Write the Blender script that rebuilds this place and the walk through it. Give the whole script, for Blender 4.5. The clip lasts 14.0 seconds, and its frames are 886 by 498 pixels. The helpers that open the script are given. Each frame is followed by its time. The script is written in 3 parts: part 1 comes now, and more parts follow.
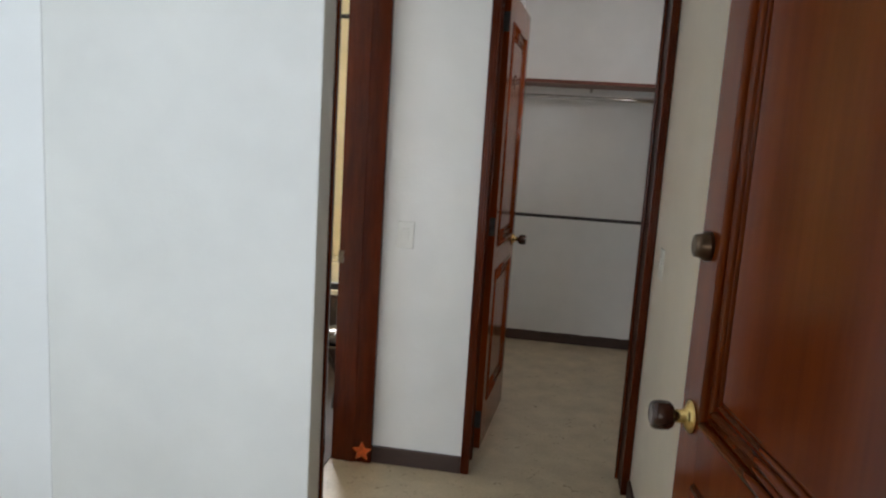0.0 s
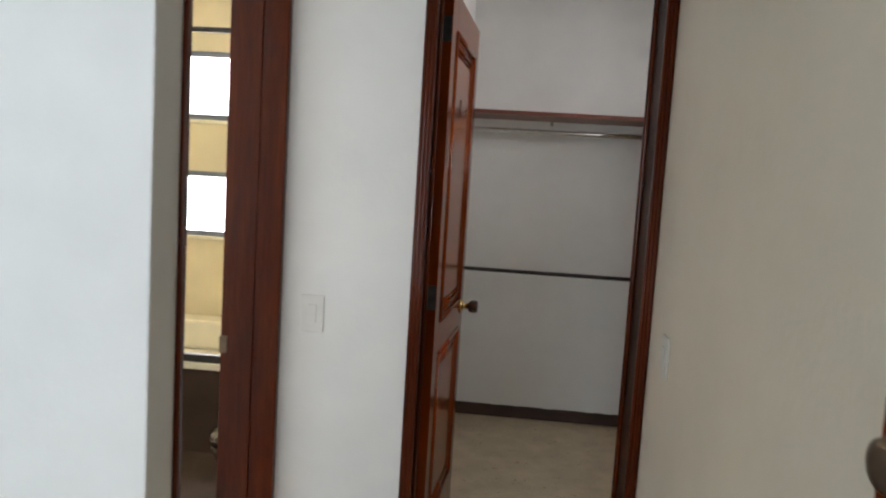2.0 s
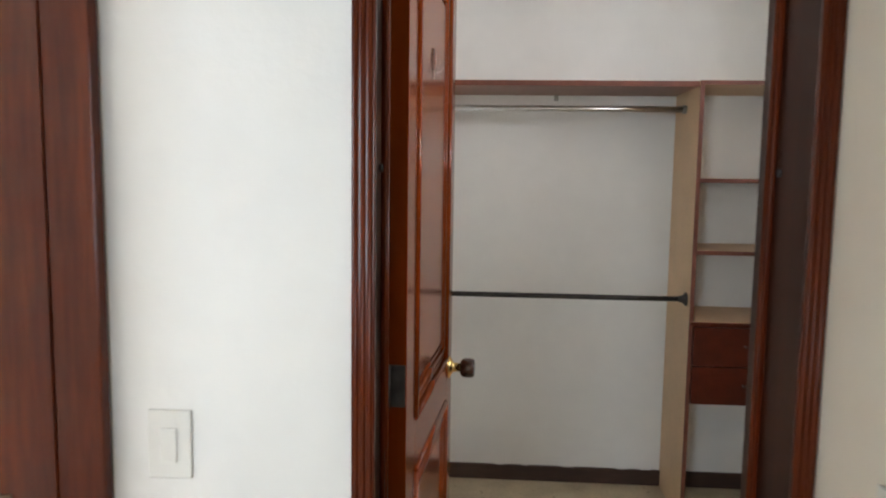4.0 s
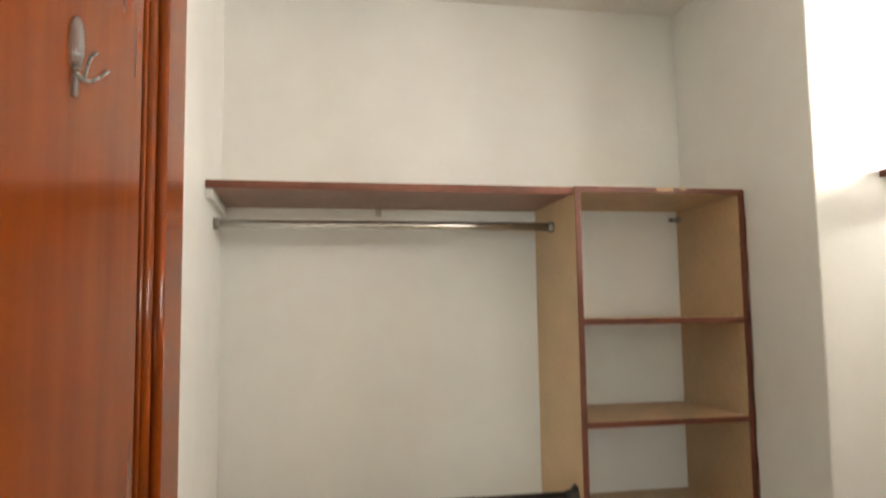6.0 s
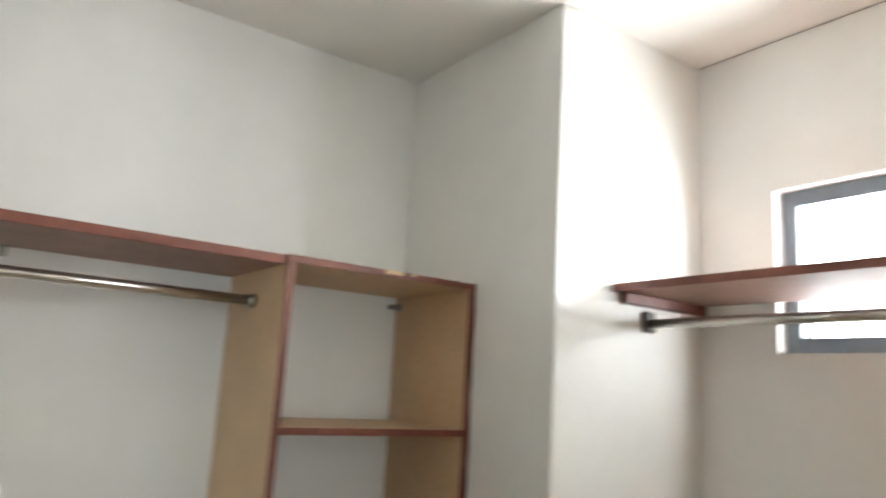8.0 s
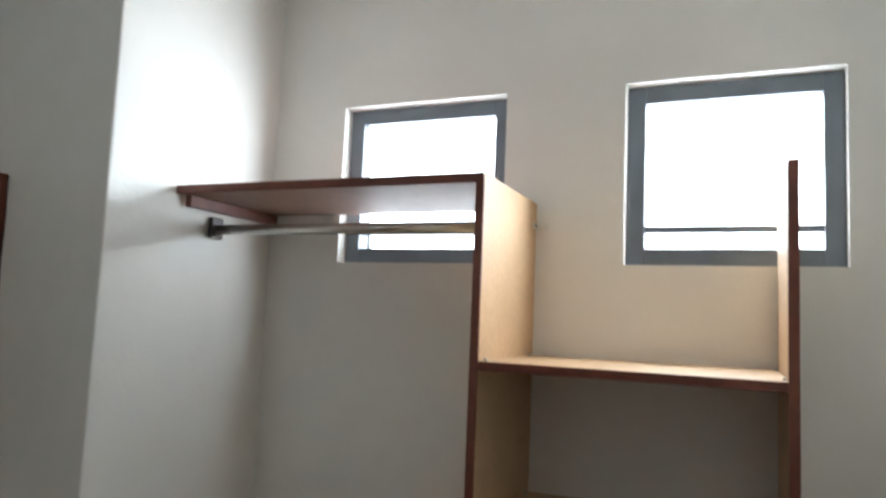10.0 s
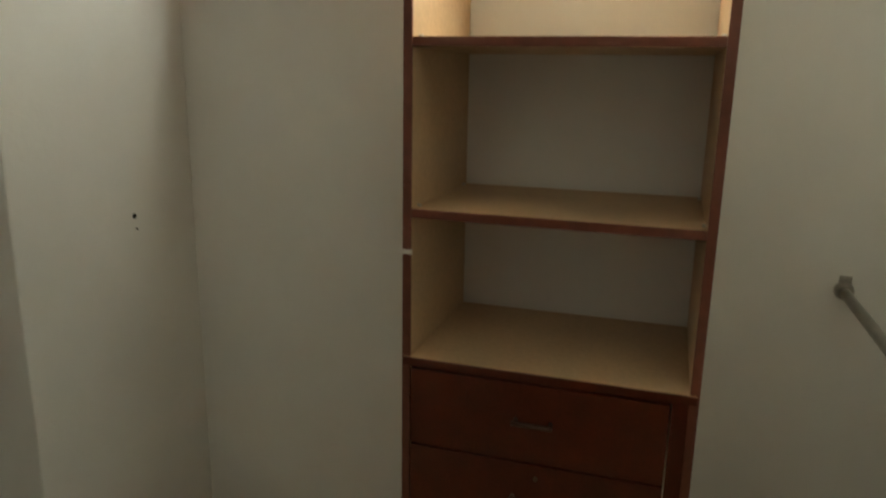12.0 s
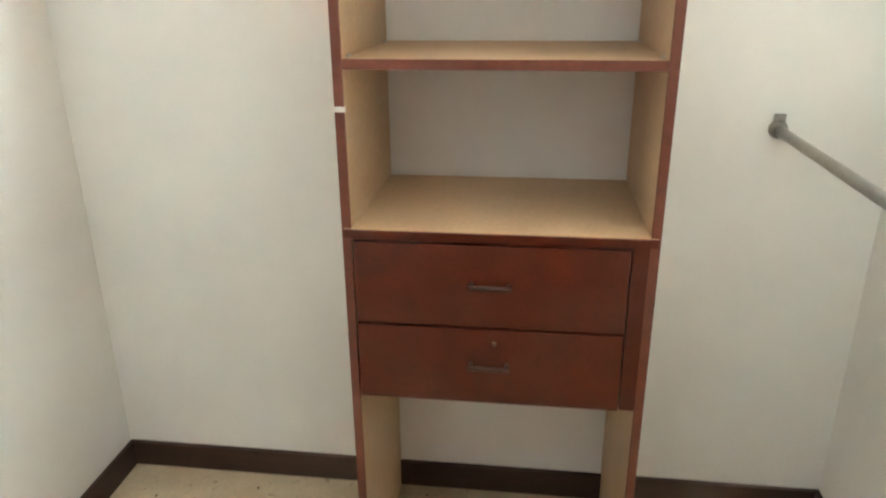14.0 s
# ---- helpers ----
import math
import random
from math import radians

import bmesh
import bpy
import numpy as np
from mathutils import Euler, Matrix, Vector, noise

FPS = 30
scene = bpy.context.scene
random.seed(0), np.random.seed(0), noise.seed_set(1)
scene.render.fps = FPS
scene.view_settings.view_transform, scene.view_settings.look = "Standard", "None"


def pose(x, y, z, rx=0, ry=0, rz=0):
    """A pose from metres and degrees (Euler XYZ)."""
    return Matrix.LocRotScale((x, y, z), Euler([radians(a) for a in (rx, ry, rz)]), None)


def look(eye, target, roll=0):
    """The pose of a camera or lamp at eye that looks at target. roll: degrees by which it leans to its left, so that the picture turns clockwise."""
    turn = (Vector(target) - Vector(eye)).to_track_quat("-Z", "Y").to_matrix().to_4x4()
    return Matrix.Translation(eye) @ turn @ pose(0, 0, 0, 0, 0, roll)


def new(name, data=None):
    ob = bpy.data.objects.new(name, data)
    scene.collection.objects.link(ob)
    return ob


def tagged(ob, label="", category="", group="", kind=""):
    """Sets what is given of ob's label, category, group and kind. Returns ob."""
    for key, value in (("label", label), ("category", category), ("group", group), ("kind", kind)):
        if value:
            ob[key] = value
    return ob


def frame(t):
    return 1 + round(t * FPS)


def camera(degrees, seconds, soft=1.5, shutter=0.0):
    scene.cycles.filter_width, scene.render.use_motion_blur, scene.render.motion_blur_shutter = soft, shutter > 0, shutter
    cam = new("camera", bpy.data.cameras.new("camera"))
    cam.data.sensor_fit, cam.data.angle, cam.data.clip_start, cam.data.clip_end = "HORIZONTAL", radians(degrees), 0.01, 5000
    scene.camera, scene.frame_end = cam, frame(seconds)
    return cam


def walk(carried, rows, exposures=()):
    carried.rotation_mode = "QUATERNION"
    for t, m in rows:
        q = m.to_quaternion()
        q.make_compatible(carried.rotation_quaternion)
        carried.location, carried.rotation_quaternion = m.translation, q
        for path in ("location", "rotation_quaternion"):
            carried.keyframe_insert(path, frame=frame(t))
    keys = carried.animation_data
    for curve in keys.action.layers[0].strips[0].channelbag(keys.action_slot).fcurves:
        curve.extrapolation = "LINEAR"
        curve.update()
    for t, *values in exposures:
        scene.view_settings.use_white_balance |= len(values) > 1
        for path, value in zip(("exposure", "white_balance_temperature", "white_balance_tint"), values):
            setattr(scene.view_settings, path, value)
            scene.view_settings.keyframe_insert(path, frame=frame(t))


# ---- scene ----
cam = camera(64.0, 14.0, soft=2.0, shutter=0.5)
PATH = [
    (0, (0.302, -5.413, 1.501), (0.014, -3.458, 1.196), 3.6),
    (0.5, (0.271, -5.32, 1.511), (0.052, -3.351, 1.234), 1.5),
    (1, (0.249, -5.113, 1.496), (-0.047, -3.157, 1.201), 1.0),
    (1.5, (0.284, -4.799, 1.512), (-0.07, -2.85, 1.239), 4.0),
    (2, (0.284, -4.578, 1.526), (0.112, -2.594, 1.333), 3.5),
    (4.5, (0.212, -3.238, 1.535), (0.094, -1.253, 1.331), 0.3),
    (5, (0.290, -2.970, 1.532), (0.291, -0.973, 1.421), 1.1),
    (5.5, (0.289, -2.658, 1.544), (0.512, -0.671, 1.581), 0.2),
    (6, (0.286, -2.453, 1.568), (0.661, -0.496, 1.748), -0.8),
    (6.5, (0.348, -2.279, 1.628), (0.691, -0.337, 1.96), -1.0),
    (7, (0.392, -2.162, 1.608), (0.766, -0.233, 1.979), 1.2),
    (7.5, (0.404, -2.055, 1.664), (1.107, -0.212, 1.991), 2.3),
    (8, (0.421, -2.005, 1.662), (1.552, -0.4, 2.039), 3.4),
    (8.5, (0.449, -1.999, 1.677), (1.939, -0.746, 2.134), 5.4),
    (9, (0.484, -2.026, 1.683), (2.14, -1.008, 2.154), 5.5),
    (11.3, (0.554, -2.043, 1.562), (2.461, -1.48, 1.348), 1.8),
    (11.5, (0.558, -2.043, 1.546), (2.445, -1.448, 1.251), 0.9),
    (12, (0.561, -2.036, 1.492), (2.415, -1.449, 1.024), 1.0),
    (12.5, (0.57, -2.009, 1.449), (2.425, -1.521, 0.881), 0.1),
    (13, (0.58, -1.992, 1.406), (2.415, -1.571, 0.731), -1.0),
    (13.5, (0.57, -1.959, 1.379), (2.39, -1.644, 0.61), -1.4),
    (14, (0.628, -1.889, 1.367), (2.481, -1.65, 0.653), -0.5),
]
EXPOSURES = [
    (0.0, -0.8, 6450, 14), (0.6, -0.68, 6450, 14), (2.0, -0.62, 6450, 14), (4.5, 0.15, 6500, 13), (5.0, 0.15, 6900, 13), (5.5, 0.32, 7800, 14), (6.5, 0.5, 7250, 7),
    (7.0, 0.52, 6900, 8), (8.0, 0.42, 6450, 8), (9.0, 0.12, 5950, 4), (11.3, -1.05, 6700, 8), (12.0, -0.62, 7600, -1), (12.5, 0.02, 7250, 2),
    (13.0, 0.68, 6900, 3), (13.5, 1.3, 6450, 5), (14.0, 1.6, 6300, 3),
]
walk(cam, [(t, look(eye, target, roll)) for t, eye, target, roll in PATH], EXPOSURES)

# ---- world and light ----
world = bpy.data.worlds.new("sky")
scene.world = world
world.use_nodes = True
wn = world.node_tree
sky = wn.nodes.new("ShaderNodeTexSky")
sky.sky_type = 'NISHITA'
sky.sun_disc = False
sky.sun_elevation = radians(50)
sky.sun_rotation = radians(200)
wn.nodes["Background"].inputs["Strength"].default_value = 0.15
wn.links.new(sky.outputs["Color"], wn.nodes["Background"].inputs["Color"])


def opening_lamp(name, m, w, h, power, color, spread=180):
    """An area lamp standing in a wall opening: sky light, and the added fill in the hall."""
    data = bpy.data.lights.new(name, 'AREA')
    data.shape, data.size, data.size_y = 'RECTANGLE', w, h
    data.energy, data.color = power, color
    data.spread = radians(spread)
    ob = new(name, data)
    ob.matrix_world = m
    return ob


SKY_WHITE = (0.93, 0.97, 1.0)
opening_lamp("closet_window_light", look((2.392, -1.2105, 2.03), (0, -1.2105, 1.53)), 0.44, 0.40, 17.5, SKY_WHITE)
opening_lamp("closet_window_light", look((2.392, -2.012, 2.03), (0, -2.012, 1.53)), 0.43, 0.40, 17.5, SKY_WHITE)
opening_lamp("bath_window_light", look((-1.72, 0.14, 2.03), (-1.72, -2, 2.03)), 0.70, 0.60, 138, SKY_WHITE)
opening_lamp("bath_window_light", look((-1.72, 0.14, 1.28), (-1.72, -2, 1.28)), 0.70, 0.60, 138, SKY_WHITE)
opening_lamp("bedroom_window_light", look((-0.87, -6.36, 1.5), (-0.87, -3, 1.5)), 1.02, 1.5, 80, (0.76, 0.895, 1.0))
# unseen warm fill lamp, added behind the start to brighten the corridor
opening_lamp("hall_fill_light", look((0.25, -7.75, 1.5), (0.25, -3, 1.5)), 0.7, 1.0, 12, (1.0, 0.93, 0.82))

# ---- materials ----


def material(name, base, rough=0.6, metal=0.0, spread=0.06, scale=6.0, grain=0.0, grain_scale=60.0, bump=0.0, bump_scale=120.0,
             stretch=(1, 1, 1), coat=0.0, second=None, spec=0.5):
    """A surface with two scales of variation: broad blotches and fine grain, plus relief."""
    m = bpy.data.materials.new(name)
    m.use_nodes = True
    nt = m.node_tree
    b = nt.nodes["Principled BSDF"]
    b.inputs["Roughness"].default_value = rough
    b.inputs["Metallic"].default_value = metal
    b.inputs["Specular IOR Level"].default_value = spec
    b.inputs["Coat Weight"].default_value = coat
    b.inputs["Coat Roughness"].default_value = 0.08
    co = nt.nodes.new("ShaderNodeTexCoord")
    mp = nt.nodes.new("ShaderNodeMapping")
    mp.inputs["Scale"].default_value = stretch
    nt.links.new(co.outputs["Object"], mp.inputs["Vector"])
    n1 = nt.nodes.new("ShaderNodeTexNoise")
    n1.inputs["Scale"].default_value = scale
    n1.inputs["Detail"].default_value = 4
    nt.links.new(mp.outputs["Vector"], n1.inputs["Vector"])
    r1 = nt.nodes.new("ShaderNodeValToRGB")
    lo = second or tuple(c * (1 - spread * 2) for c in base)
    r1.color_ramp.elements[0].position, r1.color_ramp.elements[1].position = 0.3, 0.7
    r1.color_ramp.elements[0].color = (*lo, 1)
    r1.color_ramp.elements[1].color = (*(min(1, c * (1 + spread)) for c in base), 1)
    nt.links.new(n1.outputs["Fac"], r1.inputs["Fac"])
    out = r1.outputs["Color"]
    n2 = nt.nodes.new("ShaderNodeTexNoise")
    n2.inputs["Scale"].default_value = grain_scale
    n2.inputs["Detail"].default_value = 3
    nt.links.new(mp.outputs["Vector"], n2.inputs["Vector"])
    if grain:
        mx = nt.nodes.new("ShaderNodeMix")
        mx.data_type, mx.blend_type = 'RGBA', 'MULTIPLY'
        mx.inputs["Factor"].default_value = grain
        nt.links.new(out, mx.inputs["A"])
        r2 = nt.nodes.new("ShaderNodeValToRGB")
        r2.color_ramp.elements[0].position, r2.color_ramp.elements[1].position = 0.35, 0.65
        r2.color_ramp.elements[0].color = (0.35, 0.35, 0.35, 1)
        nt.links.new(n2.outputs["Fac"], r2.inputs["Fac"])
        nt.links.new(r2.outputs["Color"], mx.inputs["B"])
        out = mx.outputs["Result"]
    nt.links.new(out, b.inputs["Base Color"])
    if bump:
        n3 = nt.nodes.new("ShaderNodeTexNoise")
        n3.inputs["Scale"].default_value = bump_scale
        n3.inputs["Detail"].default_value = 3
        nt.links.new(mp.outputs["Vector"], n3.inputs["Vector"])
        bp = nt.nodes.new("ShaderNodeBump")
        bp.inputs["Strength"].default_value = bump
        bp.inputs["Distance"].default_value = 0.004
        nt.links.new(n3.outputs["Fac"], bp.inputs["Height"])
        nt.links.new(bp.outputs["Normal"], b.inputs["Normal"])
    return m


WALL = material("white_wall_paint", (0.80, 0.79, 0.755), 0.5, spread=0.035, scale=1.7, grain=0.03, grain_scale=9, bump=0.25, bump_scale=45)
# wall paint tinted warm: the corridor's reflected warm light put into the colour
WARMWALL = material("warm_lit_wall_paint", (0.80, 0.735, 0.635), 0.5, spread=0.035, scale=1.7, grain=0.03, grain_scale=9, bump=0.25, bump_scale=45)
# grey for the painted shadow line where wall meets ceiling
GAPSHADE = material("gap_shade_grey", (0.34, 0.31, 0.28), 0.8, spread=0.2, scale=9)
RAILGREY = material("dull_steel_tube", (0.36, 0.345, 0.31), 0.38, metal=0.85, spread=0.1, scale=20)
# wall white raised to carry the stronger light on the bedroom strip
LITWALL = material("lit_strip_wall_paint", (0.88, 0.88, 0.87), 0.45, spread=0.02, scale=2.0, bump=0.2, bump_scale=45)
CEIL = material("white_ceiling_paint", (0.80, 0.78, 0.74), 0.8, spread=0.03, scale=2.0, bump=0.3, bump_scale=60)
DOORWOOD = material("varnished_red_wood", (0.192, 0.036, 0.005), 0.15, spread=0.10, scale=3.0, grain=0.12, grain_scale=14,
                    stretch=(6, 6, 0.5), spec=0.2, second=(0.150, 0.026, 0.004))
CASING = material("dark_varnished_casing", (0.115, 0.019, 0.004), 0.18, spread=0.12, scale=3.0, grain=0.4, grain_scale=16,
                  stretch=(6, 6, 0.5), spec=0.2, bump=0.06, bump_scale=20, second=(0.07, 0.011, 0.003))
# brown jamb wood darkened further, with the doorway's shade in its colour
SHADEDJAMB = material("shaded_jamb_wood", (0.040, 0.012, 0.005), 0.4, spread=0.12, scale=3.0, grain=0.3, grain_scale=16, stretch=(6, 6, 0.5), spec=0.12)
SKIRT = material("dark_brown_skirting", (0.055, 0.026, 0.017), 0.45, spread=0.15, scale=4.0, grain=0.3, grain_scale=20, stretch=(1, 1, 6))
DRAWER = material("reddish_drawer_veneer", (0.086, 0.0135, 0.004), 0.36, spec=0.3, spread=0.10, scale=2.5, grain=0.22, grain_scale=18,
                  stretch=(7, 0.7, 7), coat=0.15)
EDGE = material("worn_edge_banding", (0.165, 0.043, 0.022), 0.5, spread=0.12, scale=9.0, grain=0.3, grain_scale=50)
BOARD = material("beige_melamine_board", (0.60, 0.41, 0.238), 0.5, spread=0.05, scale=5.0, grain=0.15, grain_scale=90, bump=0.05)
SHELFTOP = material("red_brown_shelf_board", (0.30, 0.17, 0.13), 0.5, spread=0.08, scale=5.0, grain=0.2, grain_scale=40)
FLOOR = material("beige_terrazzo_floor", (0.55, 0.45, 0.305), 0.4, spread=0.09, scale=7.0, grain=0.15, grain_scale=70, bump=0.04)
CHROME = material("brushed_steel", (0.62, 0.60, 0.56), 0.28, metal=1.0, spread=0.08, scale=20)
DARKMETAL = material("dark_painted_metal", (0.05, 0.045, 0.042), 0.4, metal=0.6, spread=0.2, scale=30)
HINGE = material("oxidised_hinge_metal", (0.055, 0.055, 0.055), 0.5, metal=0.5, spread=0.2, scale=40)
BRASS = material("worn_brass", (0.75, 0.52, 0.20), 0.25, metal=1.0, spread=0.1, scale=30)
BRONZE = material("antique_bronze", (0.16, 0.11, 0.075), 0.3, metal=0.9, spread=0.15, scale=30)
HANDLE = material("dull_bronze_handle", (0.060, 0.024, 0.015), 0.45, metal=0.15, spread=0.15, scale=30)
KNOBWOOD = material("dark_wooden_knob", (0.06, 0.022, 0.014), 0.25, spread=0.15, scale=30, coat=0.6)
ALU = material("grey_window_frame", (0.16, 0.18, 0.21), 0.4, metal=0.3, spread=0.06, scale=10)
PLASTIC = material("white_switch_plastic", (0.74, 0.73, 0.68), 0.4, spread=0.02, scale=20)
TILE = material("cream_glazed_tile", (0.72, 0.62, 0.40), 0.25, spread=0.04, scale=4)
DARKCER = material("brown_glazed_ceramic", (0.045, 0.030, 0.023), 0.1, spread=0.05, scale=8)
DARKTILE = material("brown_tile", (0.065, 0.042, 0.030), 0.6, spec=0.2, spread=0.10, scale=6)
CERAMIC = material("cream_ceramic", (0.78, 0.72, 0.55), 0.12, spread=0.02, scale=6)
ORANGE = material("orange_paint", (0.75, 0.13, 0.02), 0.5, spread=0.15, scale=60)
HOLE = material("dark_hole", (0.02, 0.018, 0.015), 0.9, spread=0.1, scale=60)
GROUND = material("grey_ground", (0.25, 0.25, 0.22), 0.9, spread=0.15, scale=0.5)

# dark flecks and short veins in the floor
_n = FLOOR.node_tree
_b = _n.nodes["Principled BSDF"]
_src = _b.inputs["Base Color"].links[0].from_socket
_co = _n.nodes.new("ShaderNodeTexCoord")
_v = _n.nodes.new("ShaderNodeTexNoise")
_v.inputs["Scale"].default_value, _v.inputs["Detail"].default_value, _v.inputs["Distortion"].default_value = 21, 5, 1.6
_n.links.new(_co.outputs["Object"], _v.inputs["Vector"])
_r = _n.nodes.new("ShaderNodeValToRGB")
_r.color_ramp.elements[0].position, _r.color_ramp.elements[1].position = 0.645, 0.70
_r.color_ramp.elements[0].color, _r.color_ramp.elements[1].color = (0, 0, 0, 1), (0.75, 0.75, 0.75, 1)
_n.links.new(_v.outputs["Fac"], _r.inputs["Fac"])
_m = _n.nodes.new("ShaderNodeMix")
_m.data_type = 'RGBA'
_n.links.new(_r.outputs["Color"], _m.inputs["Factor"])
_n.links.new(_src, _m.inputs["A"])
_m.inputs["B"].default_value = (0.22, 0.16, 0.10, 1)
_n.links.new(_m.outputs["Result"], _b.inputs["Base Color"])

GLASS = bpy.data.materials.new("window_glass")
GLASS.use_nodes = True
_g = GLASS.node_tree.nodes["Principled BSDF"]
_g.inputs["Transmission Weight"].default_value = 1.0
_g.inputs["Roughness"].default_value = 0.02
_g.inputs["IOR"].default_value = 1.05
CLEAR = bpy.data.materials.new("clear_plastic")
CLEAR.use_nodes = True
_g = CLEAR.node_tree.nodes["Principled BSDF"]
_g.inputs["Transmission Weight"].default_value = 0.85
_g.inputs["Roughness"].default_value = 0.06
_g.inputs["Base Color"].default_value = (0.9, 0.88, 0.85, 1)

# ---- mesh helpers ----


def box(bm, x0, x1, y0, y1, z0, z1, bevel=0.0):
    """Adds a box, with rounded edges where bevel is given."""
    t = bmesh.new()
    bmesh.ops.create_cube(t, size=1)
    bmesh.ops.transform(t, matrix=Matrix.Translation(((x0 + x1) / 2, (y0 + y1) / 2, (z0 + z1) / 2))
                        @ Matrix.Diagonal((x1 - x0, y1 - y0, z1 - z0, 1)), verts=t.verts)
    if bevel:
        bmesh.ops.bevel(t, geom=t.edges, offset=bevel, segments=2, affect='EDGES', profile=0.6)
    join(bm, t)
    return bm


def join(bm, t):
    data = bpy.data.meshes.new("tmp")
    t.to_mesh(data)
    t.free()
    bm.from_mesh(data)
    bpy.data.meshes.remove(data)


def B(*spec, bevel=0.0):
    """A bmesh of one or several boxes (x0, x1, y0, y1, z0, z1)."""
    bm = bmesh.new()
    for sp in spec:
        box(bm, *sp, bevel=bevel)
    return bm


def rod(bm, a, b, r, seg=20, r2=None):
    """Adds a round bar from a to b."""
    a, b = Vector(a), Vector(b)
    t = bmesh.new()
    bmesh.ops.create_cone(t, cap_ends=True, segments=seg, radius1=r, radius2=r if r2 is None else r2, depth=(b - a).length)
    m = (b - a).to_track_quat("Z", "Y").to_matrix().to_4x4()
    bmesh.ops.transform(t, matrix=Matrix.Translation((a + b) / 2) @ m, verts=t.verts)
    for f in t.faces:
        f.smooth = len(f.verts) == 4
    join(bm, t)
    return bm


def lathe(bm, profile, base, axis, seg=24):
    """Adds a turned shape: profile of (radius, height) along axis from base."""
    t = bmesh.new()
    rings = []
    for r, h in profile:
        rings.append([t.verts.new((r * math.cos(2 * math.pi * k / seg), r * math.sin(2 * math.pi * k / seg), h)) for k in range(seg)])
    for p, q in zip(rings, rings[1:]):
        for k in range(seg):
            f = t.faces.new((p[k], p[(k + 1) % seg], q[(k + 1) % seg], q[k]))
            f.smooth = True
    t.faces.new(rings[0][::-1])
    t.faces.new(rings[-1])
    m = Vector(axis).to_track_quat("Z", "Y").to_matrix().to_4x4()
    bmesh.ops.transform(t, matrix=Matrix.Translation(base) @ m, verts=t.verts)
    join(bm, t)
    return bm


def mesh(name, bm, mat):
    bmesh.ops.recalc_face_normals(bm, faces=bm.faces)
    data = bpy.data.meshes.new(name)
    bm.to_mesh(data)
    bm.free()
    data.materials.append(mat)
    return new(name, data)


def part(name, bm, mat, parent, label=""):
    ob = mesh(name, bm, mat)
    ob.parent = parent
    if label:
        ob["label"] = label
    return ob


def structure(name, bm, mat, label=""):
    return tagged(mesh(name, bm, mat), label, "", "", "structure")


def thing(name, label, category, m=None, group=""):
    ob = new(name)
    if m is not None:
        ob.matrix_world = m
    return tagged(ob, label, category, group)


# ---- structure ----
H = 2.705
NX, NY, EX, SY = 1.678, -0.725, 2.285, -2.685   # closet niche side, nose, window wall, south wall
structure("floor", B((-3.8, 2.5, -7.8, 0.2, -0.12, 0)), FLOOR, "beige speckled terrazzo floor, slightly worn")
structure("ceiling", B((-3.8, 2.5, -7.8, 0.2, H, H + 0.12)), CEIL, "plain white painted ceiling")
structure("wall_closet_back", B((-0.1, NX + 0.12, 0, 0.15, 0, H)), WALL, "white painted plaster wall")
structure("wall_closet_west", B((-0.1, 0, -2.15, 0, 0, H)), WALL, "white painted plaster wall")
structure("wall_closet_pier", B((NX, EX, NY, 0, 0, H), bevel=0.006), WALL, "white painted plaster wall")
W1, W2 = (-1.459, -0.962), (-2.254, -1.77)
WZ0, WZ1 = 1.80, 2.255
structure("wall_closet_windows", B((EX, EX + 0.2, SY - 0.12, 0.15, 0, WZ0), (EX, EX + 0.2, SY - 0.12, 0.15, WZ1, H),
                                   (EX, EX + 0.2, SY - 0.12, W2[0], WZ0, WZ1), (EX, EX + 0.2, W2[1], W1[0], WZ0, WZ1),
                                   (EX, EX + 0.2, W1[1], 0.15, WZ0, WZ1)), WALL, "white painted plaster wall with two high windows")
structure("wall_closet_south", B((0.86, EX, SY - 0.12, SY, 0, H)), WALL, "white painted plaster wall")
structure("wall_corridor_east", B((0.75, 0.86, -7.8, -2.15, 0, H)), WARMWALL, "off-white painted corridor wall")
DX0, DX1, DH = 0.022, 0.716, 2.19   # closet door opening
structure("wall_closet_door", B((-0.42, -0.002, -2.37, -2.15, 0, H), (-0.002, 0.75, -2.37, -2.15, DH + 0.05, H)), WALL,
          "white painted plaster wall beside the closet door")
structure("wall_bathroom_door", B((-0.61, -0.465, -3.01, -2.15, 2.2, H), (-0.61, -0.42, -2.37, -2.15, 0, 2.2)), WALL, "white painted plaster wall")
structure("wall_bedroom_north", B((-2.5, -0.465, -3.138, -3.01, 0, H), bevel=0.006), WALL, "white painted plaster wall, smooth")
structure("wall_bedroom_west", B((-2.0, -1.9, -6.4, -3.138, 0, H)), WALL, "white painted plaster wall")
# thin added sheet; its paler colour stands for a brighter-lit stretch of wall
structure("wall_bedroom_lit_strip", B((-1.9, -1.472, -3.142, -3.138, 0, H)), LITWALL, "brighter-lit strip of the white bedroom wall, light put into its colour")
structure("wall_bedroom_south", B((-1.38, -0.35, -6.4, -6.25, 0, 0.75), (-1.38, -0.35, -6.4, -6.25, 2.25, H), (-1.9, -1.38, -6.4, -6.25, 0, H)), WALL,
          "white painted plaster wall with a wide window")
structure("wall_hall_west", B((-0.35, -0.23, -7.8, -4.86, 0, H)), WALL, "white painted plaster wall")
